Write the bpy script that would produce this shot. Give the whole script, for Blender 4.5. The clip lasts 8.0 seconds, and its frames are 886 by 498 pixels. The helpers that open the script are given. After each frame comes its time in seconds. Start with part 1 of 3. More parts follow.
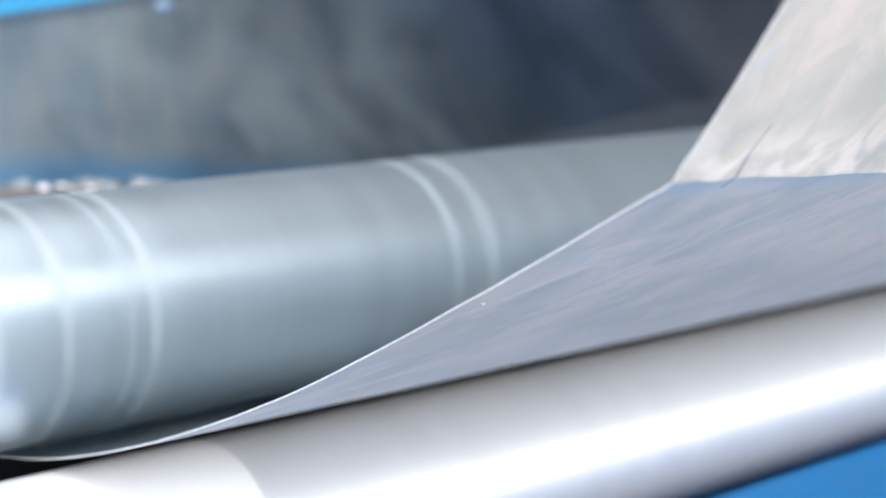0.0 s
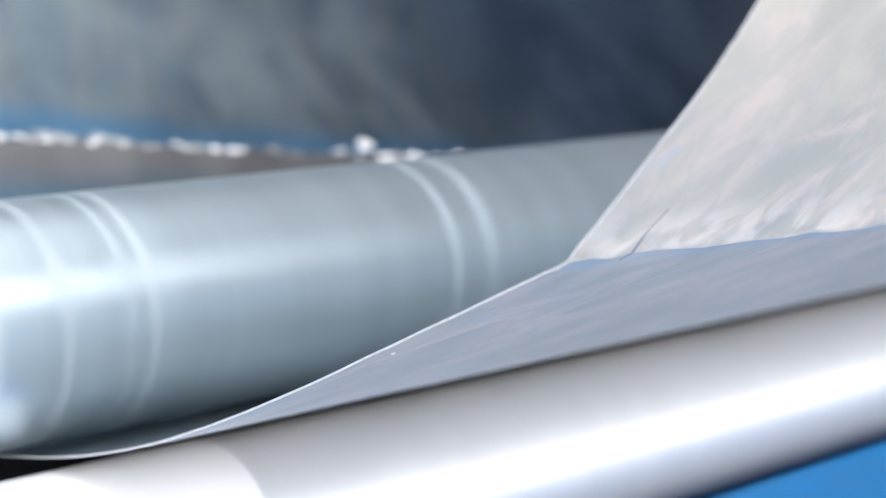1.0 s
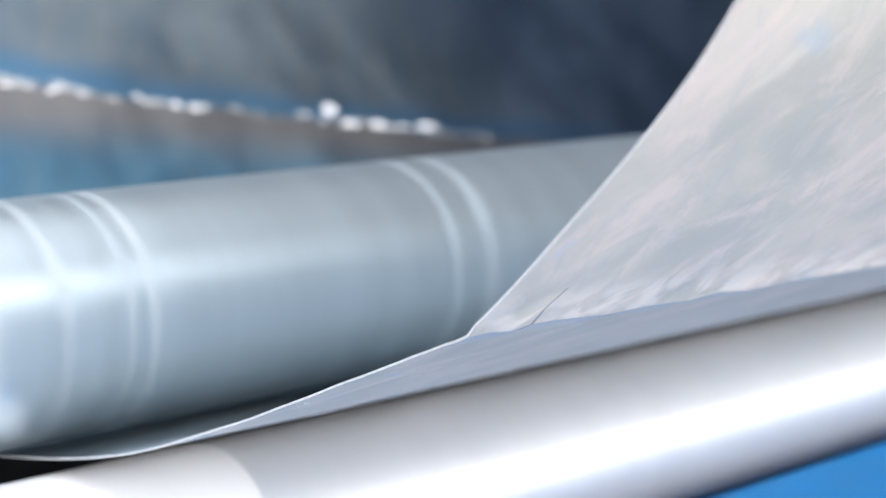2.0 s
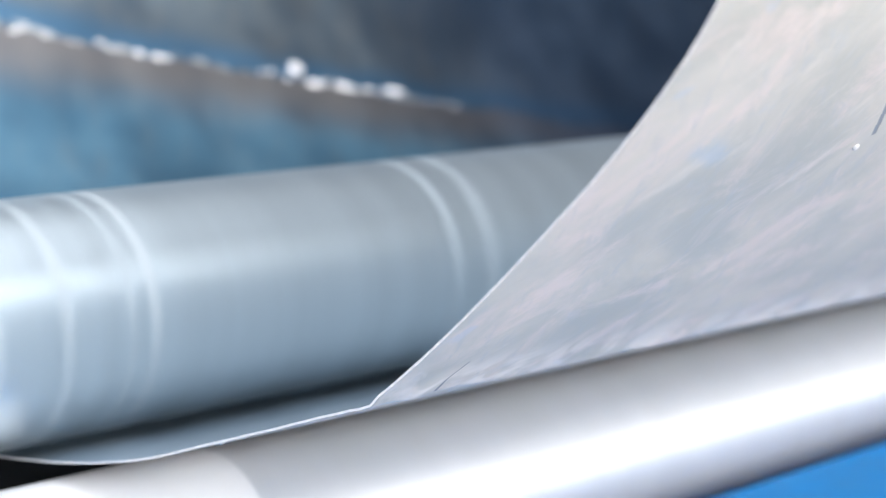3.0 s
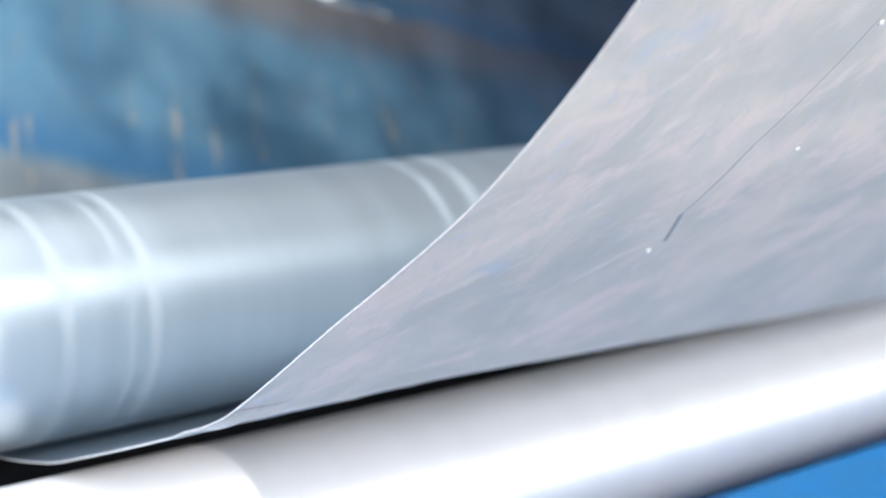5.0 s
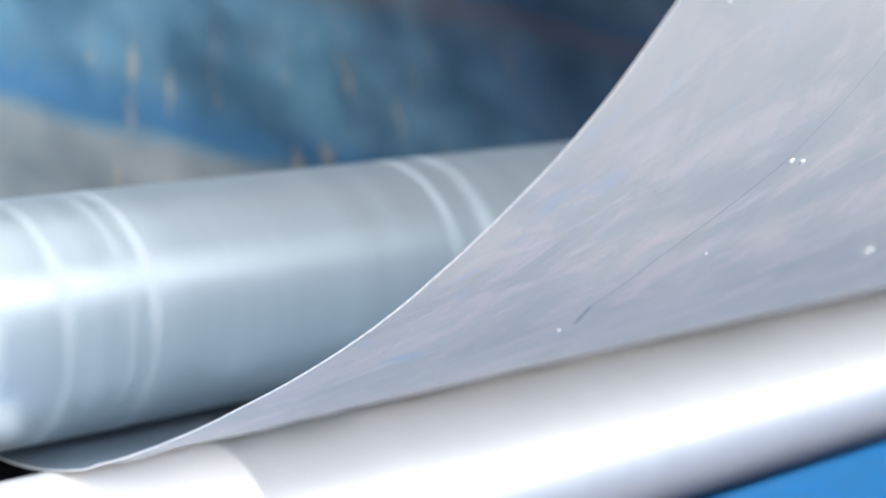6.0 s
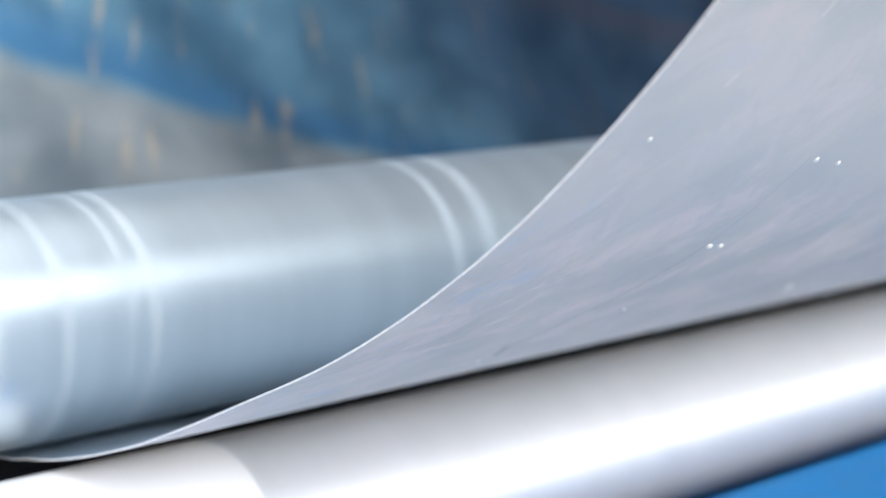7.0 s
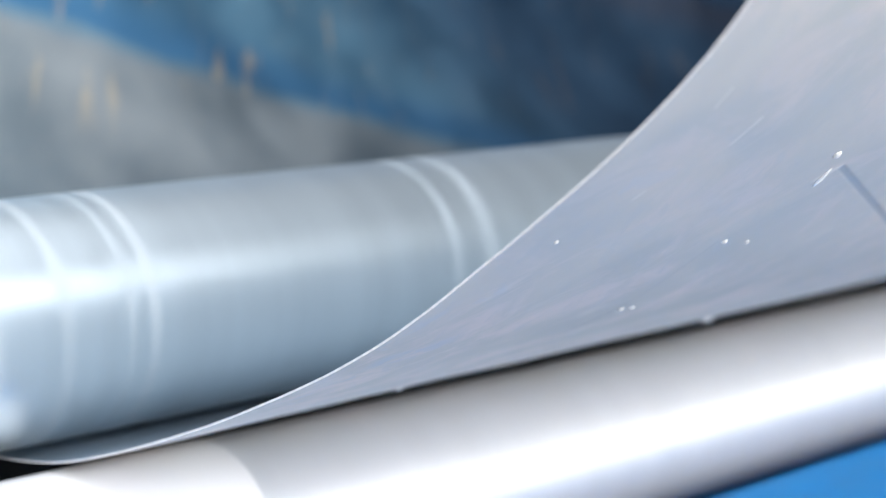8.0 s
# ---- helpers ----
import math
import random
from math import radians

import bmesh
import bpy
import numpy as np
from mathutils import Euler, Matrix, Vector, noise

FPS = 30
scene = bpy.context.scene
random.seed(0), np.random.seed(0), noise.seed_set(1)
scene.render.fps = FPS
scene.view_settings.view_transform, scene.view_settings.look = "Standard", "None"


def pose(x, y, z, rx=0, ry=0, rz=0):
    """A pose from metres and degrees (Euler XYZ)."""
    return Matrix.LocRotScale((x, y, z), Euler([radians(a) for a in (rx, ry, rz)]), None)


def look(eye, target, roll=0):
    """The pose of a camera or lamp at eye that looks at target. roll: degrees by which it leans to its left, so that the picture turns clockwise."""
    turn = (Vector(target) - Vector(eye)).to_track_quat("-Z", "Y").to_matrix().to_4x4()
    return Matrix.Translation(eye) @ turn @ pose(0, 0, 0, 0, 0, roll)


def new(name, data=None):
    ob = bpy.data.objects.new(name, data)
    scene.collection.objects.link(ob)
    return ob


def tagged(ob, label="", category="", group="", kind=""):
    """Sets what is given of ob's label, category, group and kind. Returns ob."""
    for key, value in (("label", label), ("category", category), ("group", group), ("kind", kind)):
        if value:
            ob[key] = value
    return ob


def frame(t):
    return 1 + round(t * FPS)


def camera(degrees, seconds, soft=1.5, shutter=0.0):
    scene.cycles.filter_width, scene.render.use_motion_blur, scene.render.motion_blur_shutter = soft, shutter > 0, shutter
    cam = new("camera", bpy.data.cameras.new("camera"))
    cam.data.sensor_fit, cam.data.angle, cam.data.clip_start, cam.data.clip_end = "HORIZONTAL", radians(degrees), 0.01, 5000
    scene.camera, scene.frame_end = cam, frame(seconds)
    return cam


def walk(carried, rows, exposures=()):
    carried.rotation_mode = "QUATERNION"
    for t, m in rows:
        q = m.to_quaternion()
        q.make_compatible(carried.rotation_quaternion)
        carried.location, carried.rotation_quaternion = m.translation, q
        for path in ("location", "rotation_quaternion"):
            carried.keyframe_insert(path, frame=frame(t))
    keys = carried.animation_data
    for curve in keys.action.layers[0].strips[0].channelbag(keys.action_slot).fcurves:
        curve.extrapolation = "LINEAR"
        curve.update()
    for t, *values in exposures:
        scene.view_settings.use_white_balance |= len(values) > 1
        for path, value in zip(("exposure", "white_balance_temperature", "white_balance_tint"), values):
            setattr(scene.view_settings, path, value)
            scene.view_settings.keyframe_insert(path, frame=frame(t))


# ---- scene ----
EYE = (0.0, -0.6742, 0.1451)
AHEAD = (0.7137, 0.6856, -0.1437)
cam = camera(25.0, 8.0, soft=0.8)
cam.data.dof.use_dof = True
cam.data.dof.focus_distance = 0.66
cam.data.dof.aperture_fstop = 8.0
HELD = look(EYE, [a + b for a, b in zip(EYE, AHEAD)])
walk(cam, [(0.0, HELD), (8.0, HELD)], exposures=[(0.0, 0.03), (3.0, 0.06), (4.5, 0.10), (6.0, 0.03), (8.0, 0.0)])

# ---- daylight ----
world = bpy.data.worlds.new("sky")
scene.world = world
world.use_nodes = True
sky = world.node_tree.nodes.new("ShaderNodeTexSky")
sky.sky_type, sky.sun_disc = "NISHITA", False
sky.sun_elevation, sky.sun_rotation = radians(40), radians(200)
back = world.node_tree.nodes["Background"]
back.inputs["Strength"].default_value = 0.1
world.node_tree.links.new(sky.outputs["Color"], back.inputs["Color"])

ROOM = dict(x0=-3.2, x1=9.0, y0=-4.2, y1=3.4, z0=-0.95, z1=4.6)
WINDOW = dict(x0=-3.1, x1=8.4, z0=-0.9, z1=1.7)
HIGH = dict(x0=-3.1, x1=4.2, z0=1.9, z1=4.2)
ROOFLIGHTS = (dict(x0=-2.4, x1=3.4, y0=-3.9, y1=2.0),)
SIDE = dict(y0=-3.4, y1=-0.6, z0=0.2, z1=2.4)
DAY, HIGH_DAY, ROOF_DAY, SIDE_DAY = 2.8, 7.0, 2.6, 4.5


def area_lamp(name, place, target, sx, sy, watts, colour):
    data = bpy.data.lights.new(name, "AREA")
    data.shape, data.size, data.size_y = "RECTANGLE", sx, sy
    data.energy, data.color = watts, colour
    ob = new(name, data)
    ob.matrix_world = look(place, target)
    return ob


for opening, day in ((WINDOW, DAY), (HIGH, HIGH_DAY)):
    cx, cz = (opening["x0"] + opening["x1"]) / 2, (opening["z0"] + opening["z1"]) / 2
    sx, sz = opening["x1"] - opening["x0"], opening["z1"] - opening["z0"]
    area_lamp("window_daylight", (cx, ROOM["y0"] - 0.02, cz), (cx, 0, cz), sx, sz, math.pi * day * sx * sz, (1.0, 0.97, 0.955))
area_lamp("side_window_daylight", (ROOM["x0"] - 0.02, (SIDE["y0"] + SIDE["y1"]) / 2, (SIDE["z0"] + SIDE["z1"]) / 2),
          (0, (SIDE["y0"] + SIDE["y1"]) / 2, (SIDE["z0"] + SIDE["z1"]) / 2), SIDE["y1"] - SIDE["y0"], SIDE["z1"] - SIDE["z0"],
          math.pi * SIDE_DAY * (SIDE["y1"] - SIDE["y0"]) * (SIDE["z1"] - SIDE["z0"]), (1.0, 0.965, 0.95))
for light in ROOFLIGHTS:
    cx, cy = (light["x0"] + light["x1"]) / 2, (light["y0"] + light["y1"]) / 2
    sx, sy = light["x1"] - light["x0"], light["y1"] - light["y0"]
    lamp = area_lamp("rooflight_daylight", (cx, cy, ROOM["z1"] + 0.1), (cx, cy, 0), sx, sy, math.pi * ROOF_DAY * sx * sy, (1.0, 0.985, 0.98))
    lamp.matrix_world = pose(cx, cy, ROOM["z1"] + 0.1)

# ---- materials ----


class Nodes:
    """A short way to write node materials."""

    def __init__(self, name):
        self.mat = bpy.data.materials.new(name)
        self.mat.use_nodes = True
        self.tree = self.mat.node_tree
        self.bsdf = self.tree.nodes["Principled BSDF"]

    def put(self, socket, value):
        if isinstance(value, bpy.types.NodeSocket):
            self.tree.links.new(value, socket)
        else:
            socket.default_value = value

    def node(self, kind, **given):
        n = self.tree.nodes.new(kind)
        for key, value in given.items():
            self.put(n.inputs[key], value)
        return n

    def math(self, op, a, b=0.0, c=0.0, clamp=False):
        n = self.tree.nodes.new("ShaderNodeMath")
        n.operation, n.use_clamp = op, clamp
        for socket, value in zip(n.inputs, (a, b, c)):
            self.put(socket, value)
        return n.outputs[0]

    def coords(self, kind="Object", scale=(1, 1, 1), turn=(0, 0, 0)):
        t = self.tree.nodes.new("ShaderNodeTexCoord")
        spun = self.tree.nodes.new("ShaderNodeMapping")
        spun.inputs["Rotation"].default_value = turn
        self.tree.links.new(t.outputs[kind], spun.inputs["Vector"])
        m = self.tree.nodes.new("ShaderNodeMapping")
        m.inputs["Scale"].default_value = scale
        self.tree.links.new(spun.outputs[0], m.inputs["Vector"])
        return m.outputs[0]

    def noise(self, vector, scale, detail=4.0, rough=0.55, warp=0.0):
        n = self.node("ShaderNodeTexNoise", Vector=vector, Scale=scale, Detail=detail, Roughness=rough, Distortion=warp)
        return n.outputs["Fac"]

    def ramp(self, fac, lo, hi, a=0.0, b=1.0):
        n = self.tree.nodes.new("ShaderNodeMapRange")
        n.interpolation_type = "SMOOTHSTEP"
        for socket, value in zip(n.inputs, (fac, lo, hi, a, b)):
            self.put(socket, value)
        return n.outputs[0]

    def mix(self, fac, a, b):
        n = self.tree.nodes.new("ShaderNodeMix")
        n.data_type = "RGBA"
        self.put(n.inputs[0], fac)
        for socket, value in ((n.inputs[6], a), (n.inputs[7], b)):
            self.put(socket, (*value, 1.0) if isinstance(value, tuple) and len(value) == 3 else value)
        return n.outputs[2]

    def bump(self, height, strength, distance, under=None):
        n = self.node("ShaderNodeBump", Height=height, Strength=strength, Distance=distance)
        if under is not None:
            self.tree.links.new(under, n.inputs["Normal"])
        return n.outputs[0]

    def done(self, colour, rough, metal=0.0, normal=None, **more):
        self.put(self.bsdf.inputs["Base Color"], (*colour, 1.0) if isinstance(colour, tuple) and len(colour) == 3 else colour)
        self.put(self.bsdf.inputs["Roughness"], rough)
        self.put(self.bsdf.inputs["Metallic"], metal)
        if normal is not None:
            self.put(self.bsdf.inputs["Normal"], normal)
        for key, value in more.items():
            self.put(self.bsdf.inputs[key.replace("_", " ")], value)
        return self.mat


def plane_axes(n):
    """Separate the sheet's own coordinates, in metres: across (w) and along (m)."""
    t = n.tree.nodes.new("ShaderNodeTexCoord")
    s = n.tree.nodes.new("ShaderNodeSeparateXYZ")
    n.tree.links.new(t.outputs["UV"], s.inputs[0])
    return s.outputs[0], s.outputs[1]


def line_mask(n, w, m, a, b, half, soft=1.6):
    """1 on the stroke from a to b (w, m in metres), 0 away from it."""
    dx, dy = b[0] - a[0], b[1] - a[1]
    length = math.hypot(dx, dy)
    ux, uy = dx / length, dy / length
    rw, rm = n.math("SUBTRACT", w, a[0]), n.math("SUBTRACT", m, a[1])
    along = n.math("ADD", n.math("MULTIPLY", rw, ux), n.math("MULTIPLY", rm, uy))
    off = n.math("ABSOLUTE", n.math("SUBTRACT", n.math("MULTIPLY", rw, uy), n.math("MULTIPLY", rm, ux)))
    ends = n.math("MULTIPLY", n.ramp(along, -half, half), n.ramp(along, length + half, length - half))
    return n.math("MULTIPLY", ends, n.ramp(off, half * soft, half * 0.4))


def sheet_outer_material():
    n = Nodes("bare_sheet_metal")
    w, m = plane_axes(n)
    uv = n.coords("UV")
    streaky = n.coords("UV", (60, 11, 1), (0, 0, radians(5)))
    cloud = n.noise(uv, 16, 5, 0.6, 0.6)
    drag = n.noise(streaky, 2.4, 4, 0.6)
    grain = n.noise(n.coords("UV", (900, 60, 1), (0, 0, radians(2))), 1.0, 3)
    colour = n.mix(n.ramp(cloud, 0.35, 0.66), (0.45, 0.462, 0.445), (0.575, 0.562, 0.54))
    pink = n.noise(n.coords("UV", (1.0, 0.7, 1), (0, 0, radians(25))), 30, 5, 0.66, 0.7)
    colour = n.mix(n.ramp(pink, 0.44, 0.68, 0.0, 0.75), colour, (0.70, 0.612, 0.60))
    rubs = n.noise(n.coords("UV", (1.0, 0.28, 1), (0, 0, radians(-24))), 150, 4, 0.65, 0.5)
    colour = n.mix(n.ramp(rubs, 0.53, 0.68, 0.0, 0.38), colour, (0.43, 0.47, 0.51))
    paler = n.noise(n.coords("UV", (1.0, 0.4, 1), (0, 0, radians(35))), 60, 4, 0.6, 0.4)
    colour = n.mix(n.ramp(paler, 0.56, 0.72, 0.0, 0.4), colour, (0.72, 0.68, 0.66))
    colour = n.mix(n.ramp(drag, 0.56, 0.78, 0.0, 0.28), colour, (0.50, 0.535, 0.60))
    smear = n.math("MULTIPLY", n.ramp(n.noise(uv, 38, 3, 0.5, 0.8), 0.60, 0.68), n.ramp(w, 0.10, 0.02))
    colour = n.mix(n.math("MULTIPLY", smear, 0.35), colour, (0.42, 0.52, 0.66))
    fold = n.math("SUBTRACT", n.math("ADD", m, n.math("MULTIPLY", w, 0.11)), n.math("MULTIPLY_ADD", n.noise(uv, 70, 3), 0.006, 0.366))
    # bluish band on the nip side of the crease
    fold_blue = n.math("MULTIPLY", n.ramp(fold, -0.016, -0.002), n.ramp(fold, 0.001, -0.001))
    colour = n.mix(n.math("MULTIPLY", fold_blue, 0.40), colour, (0.36, 0.52, 0.70))
    # broken paler band on the other side of the crease
    fold_pale = n.math("MULTIPLY", n.ramp(fold, -0.001, 0.002), n.ramp(fold, 0.03, 0.004))
    fold_pale = n.math("MULTIPLY", fold_pale, n.ramp(n.noise(uv, 45, 3, 0.5, 0.5), 0.42, 0.6))
    colour = n.mix(n.math("MULTIPLY", fold_pale, 0.6), colour, (0.86, 0.82, 0.81))
    tip = line_mask(n, w, m, (0.147, 0.495), (0.132, 0.518), 0.0011)
    cut = n.math("MAXIMUM", line_mask(n, w, m, (0.132, 0.518), (0.127, 0.562), 0.0008), line_mask(n, w, m, (0.127, 0.562), (0.135, 0.623), 0.0006))
    cut = n.math("MAXIMUM", cut, n.math("MULTIPLY", line_mask(n, w, m, (0.135, 0.623), (0.131, 0.68), 0.0005), 0.6))
    vee = line_mask(n, w, m, (0.1487, 0.727), (0.269, 0.6637), 0.0014)
    split = line_mask(n, w, m, (0.036, 0.358), (0.0315, 0.375), 0.0008)
    split2 = line_mask(n, w, m, (0.0315, 0.375), (0.0335, 0.386), 0.0005)
    dark = n.math("MAXIMUM", n.math("MAXIMUM", tip, n.math("MULTIPLY", cut, 0.55)), n.math("MAXIMUM", vee, n.math("MAXIMUM", split, split2)))
    colour = n.mix(n.math("MULTIPLY", dark, 0.7), colour, (0.11, 0.15, 0.22))
    stain = n.math("MAXIMUM", line_mask(n, w, m, (0.016, 0.612), (0.044, 0.622), 0.006, 2.0), line_mask(n, w, m, (0.040, 0.502), (0.060, 0.494), 0.004, 2.0))
    stain = n.math("MULTIPLY", stain, n.ramp(n.noise(uv, 90, 3), 0.35, 0.55))
    colour = n.mix(n.math("MULTIPLY", stain, 0.45), colour, (0.36, 0.48, 0.62))
    bright = n.math("MAXIMUM", line_mask(n, w, m, (0.1415, 0.7185), (0.1480, 0.7272), 0.0017),
                    n.math("MAXIMUM", line_mask(n, w, m, (0.0572, 0.751), (0.0579, 0.7655), 0.0008),
                           n.math("MAXIMUM", line_mask(n, w, m, (0.0374, 0.7233), (0.0389, 0.7287), 0.0007),
                                  line_mask(n, w, m, (0.0268, 0.772), (0.0259, 0.782), 0.0006))))
    colour = n.mix(n.math("MULTIPLY", bright, 0.55), colour, (0.90, 0.86, 0.80))
    rough = n.ramp(cloud, 0.3, 0.75, 0.44, 0.60)
    colour = n.mix(n.ramp(m, 0.56, 0.72, 0.0, 0.55), colour, (0.37, 0.42, 0.49))
    hair = n.noise(n.coords("UV", (700, 24, 1), (0, 0, radians(-3))), 1.0, 2, 0.5)
    colour = n.mix(n.ramp(hair, 0.64, 0.76, 0.0, 0.14), colour, (0.40, 0.44, 0.52))
    dents = n.noise(uv, 42, 3, 0.5)
    normal = n.bump(dents, 0.25, 0.0012)
    normal = n.bump(grain, 0.10, 0.0002, normal)
    normal = n.bump(n.math("SUBTRACT", bright, dark), 0.3, 0.0005, normal)
    return n.done(colour, rough, 0.15, normal)


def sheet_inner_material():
    """The other face: mill finish, blue and rusty in broad patches, shade painted over the far side."""
    n = Nodes("patchy_mill_finish")
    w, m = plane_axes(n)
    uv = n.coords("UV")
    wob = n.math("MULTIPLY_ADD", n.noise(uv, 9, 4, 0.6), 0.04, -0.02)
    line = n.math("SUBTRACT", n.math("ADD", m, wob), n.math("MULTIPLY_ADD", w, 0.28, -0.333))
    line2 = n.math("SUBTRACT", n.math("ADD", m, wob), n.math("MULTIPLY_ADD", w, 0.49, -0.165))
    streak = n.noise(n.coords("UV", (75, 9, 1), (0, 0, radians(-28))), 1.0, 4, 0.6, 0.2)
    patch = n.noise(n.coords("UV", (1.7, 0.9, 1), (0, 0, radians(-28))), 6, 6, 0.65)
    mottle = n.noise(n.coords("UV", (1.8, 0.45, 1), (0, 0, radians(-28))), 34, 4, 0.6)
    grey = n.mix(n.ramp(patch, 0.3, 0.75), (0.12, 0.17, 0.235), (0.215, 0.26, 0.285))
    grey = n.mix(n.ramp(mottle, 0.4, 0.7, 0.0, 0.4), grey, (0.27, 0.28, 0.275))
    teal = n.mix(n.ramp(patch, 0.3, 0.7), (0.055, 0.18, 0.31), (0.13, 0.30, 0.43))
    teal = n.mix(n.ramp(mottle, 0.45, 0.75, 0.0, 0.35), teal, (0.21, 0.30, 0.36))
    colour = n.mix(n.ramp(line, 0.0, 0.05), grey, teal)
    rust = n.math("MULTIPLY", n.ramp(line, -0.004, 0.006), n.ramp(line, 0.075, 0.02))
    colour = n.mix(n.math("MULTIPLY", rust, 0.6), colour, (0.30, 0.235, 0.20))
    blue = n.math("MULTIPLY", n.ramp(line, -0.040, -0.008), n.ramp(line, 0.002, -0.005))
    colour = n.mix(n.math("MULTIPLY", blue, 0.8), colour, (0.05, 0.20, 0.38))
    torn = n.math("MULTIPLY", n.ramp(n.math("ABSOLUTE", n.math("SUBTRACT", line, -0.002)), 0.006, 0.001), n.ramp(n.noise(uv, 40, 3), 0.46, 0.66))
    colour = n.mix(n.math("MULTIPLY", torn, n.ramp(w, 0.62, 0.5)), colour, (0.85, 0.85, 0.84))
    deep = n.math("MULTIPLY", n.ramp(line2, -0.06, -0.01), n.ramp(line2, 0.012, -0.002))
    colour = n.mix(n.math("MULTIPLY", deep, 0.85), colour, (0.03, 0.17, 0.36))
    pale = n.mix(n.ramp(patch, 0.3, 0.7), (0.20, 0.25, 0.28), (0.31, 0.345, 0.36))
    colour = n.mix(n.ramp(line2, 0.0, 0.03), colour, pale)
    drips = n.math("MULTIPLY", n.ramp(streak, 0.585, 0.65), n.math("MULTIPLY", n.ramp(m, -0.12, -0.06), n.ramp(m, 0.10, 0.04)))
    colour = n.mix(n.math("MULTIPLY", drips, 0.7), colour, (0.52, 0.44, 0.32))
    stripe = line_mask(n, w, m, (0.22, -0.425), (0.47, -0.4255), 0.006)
    # the stripe's shadow, painted as a dark line beside it
    stripe_shadow = line_mask(n, w, m, (0.20, -0.416), (0.54, -0.4165), 0.006)
    colour = n.mix(n.math("MULTIPLY", stripe_shadow, 0.7), colour, (0.05, 0.07, 0.11))
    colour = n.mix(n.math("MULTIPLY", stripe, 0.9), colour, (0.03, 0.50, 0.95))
    # shade put into the colour: darker navy towards the far side
    far_shade = n.ramp(n.math("ADD", w, n.math("MULTIPLY", patch, 0.16)), 0.56, 0.80, 0.0, 0.78)
    colour = n.mix(far_shade, n.mix(0.08, colour, (0.45, 0.58, 0.66)), (0.04, 0.08, 0.16))
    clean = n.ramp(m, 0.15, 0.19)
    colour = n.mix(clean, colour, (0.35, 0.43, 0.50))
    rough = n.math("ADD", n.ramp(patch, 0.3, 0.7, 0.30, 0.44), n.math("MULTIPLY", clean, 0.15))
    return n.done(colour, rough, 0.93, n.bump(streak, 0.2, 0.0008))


def roll_material(name, tint, rough0, rough1, ringed, metal, scored=(), aniso=0.4, banding=1.16):
    n = Nodes(name)
    o = n.coords("Object")
    rings = n.noise(n.coords("Object", (420, 0.4, 0.4)), 1.0, 3, 0.6)
    bands = n.noise(n.coords("Object", (38, 0.2, 0.2)), 1.0, 3, 0.6)
    spots = n.noise(o, 30, 4, 0.6)
    colour = n.mix(n.ramp(bands, 0.3, 0.7), tint, tuple(min(1.0, c * banding) for c in tint))
    colour = n.mix(n.ramp(spots, 0.62, 0.8, 0, 0.10), colour, (0.50, 0.55, 0.62))
    rough = n.math("ADD", n.ramp(bands, 0.3, 0.75, rough0, rough1), n.ramp(spots, 0.45, 0.8, 0.0, 0.025))
    if scored:
        t = n.tree.nodes.new("ShaderNodeTexCoord")
        sep = n.tree.nodes.new("ShaderNodeSeparateXYZ")
        n.tree.links.new(t.outputs["Object"], sep.inputs[0])
        for x, half, depth in scored:
            band = n.ramp(n.math("ABSOLUTE", n.math("SUBTRACT", sep.outputs[0], x)), half * 1.5, half * 0.1)
            band = n.math("MULTIPLY", band, n.ramp(spots, 0.3, 0.6, 0.45, 1.0))
            colour = n.mix(n.math("MULTIPLY", band, depth), colour, (0.80, 0.81, 0.83))
            rough = n.math("ADD", rough, n.math("MULTIPLY", band, 0.18))
    normal = n.bump(rings, ringed, 0.0004)
    grain = n.tree.nodes.new("ShaderNodeTangent")
    grain.direction_type, grain.axis = "RADIAL", "X"
    return n.done(colour, rough, metal, normal, Anisotropic=aniso, Tangent=grain.outputs[0])


def painted(name, colour, rough=0.45):
    n = Nodes(name)
    o = n.coords("Object")
    wear = n.noise(o, 11, 5, 0.6, 0.3)
    c = n.mix(n.ramp(wear, 0.3, 0.75), tuple(v * 0.8 for v in colour), colour)
    return n.done(c, n.ramp(wear, 0.3, 0.7, rough - 0.08, rough + 0.12), 0.0, n.bump(n.noise(o, 220, 2), 0.15, 0.0002))


def plain_surface(name, dark, light, scale, rough, grain=60):
    n = Nodes(name)
    o = n.coords("Object")
    big = n.noise(o, scale, 5, 0.6)
    fine = n.noise(o, grain, 4, 0.6)
    c = n.mix(n.ramp(big, 0.3, 0.7), dark, light)
    c = n.mix(n.ramp(fine, 0.5, 0.8, 0, 0.3), c, dark)
    return n.done(c, rough, 0.0, n.bump(fine, 0.3, 0.003))


# scored rings on the top roll: place along it, half width, strength
RINGS = ((0.412, 0.003, 0.10), (0.4435, 0.0034, 0.14), (0.474, 0.0022, 0.08), (0.4855, 0.0032, 0.22),
         (0.6607, 0.0035, 0.08), (0.6841, 0.0055, 0.09))
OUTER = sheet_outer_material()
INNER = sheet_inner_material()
# steel with the shade of the gap between the rolls in its colour
SHADE_DARK = plain_surface("shade_dark_steel", (0.025, 0.03, 0.035), (0.05, 0.055, 0.06), 9, 0.5)
SHEARED = plain_surface("bright_sheared_edge", (0.66, 0.67, 0.69), (0.80, 0.80, 0.80), 55, 0.4, 300)
DULL = plain_surface("dull_metal_bead", (0.58, 0.60, 0.63), (0.68, 0.69, 0.71), 30, 0.5, 300)
BLUED = plain_surface("blued_steel_bead", (0.12, 0.22, 0.34), (0.25, 0.36, 0.48), 30, 0.35, 300)
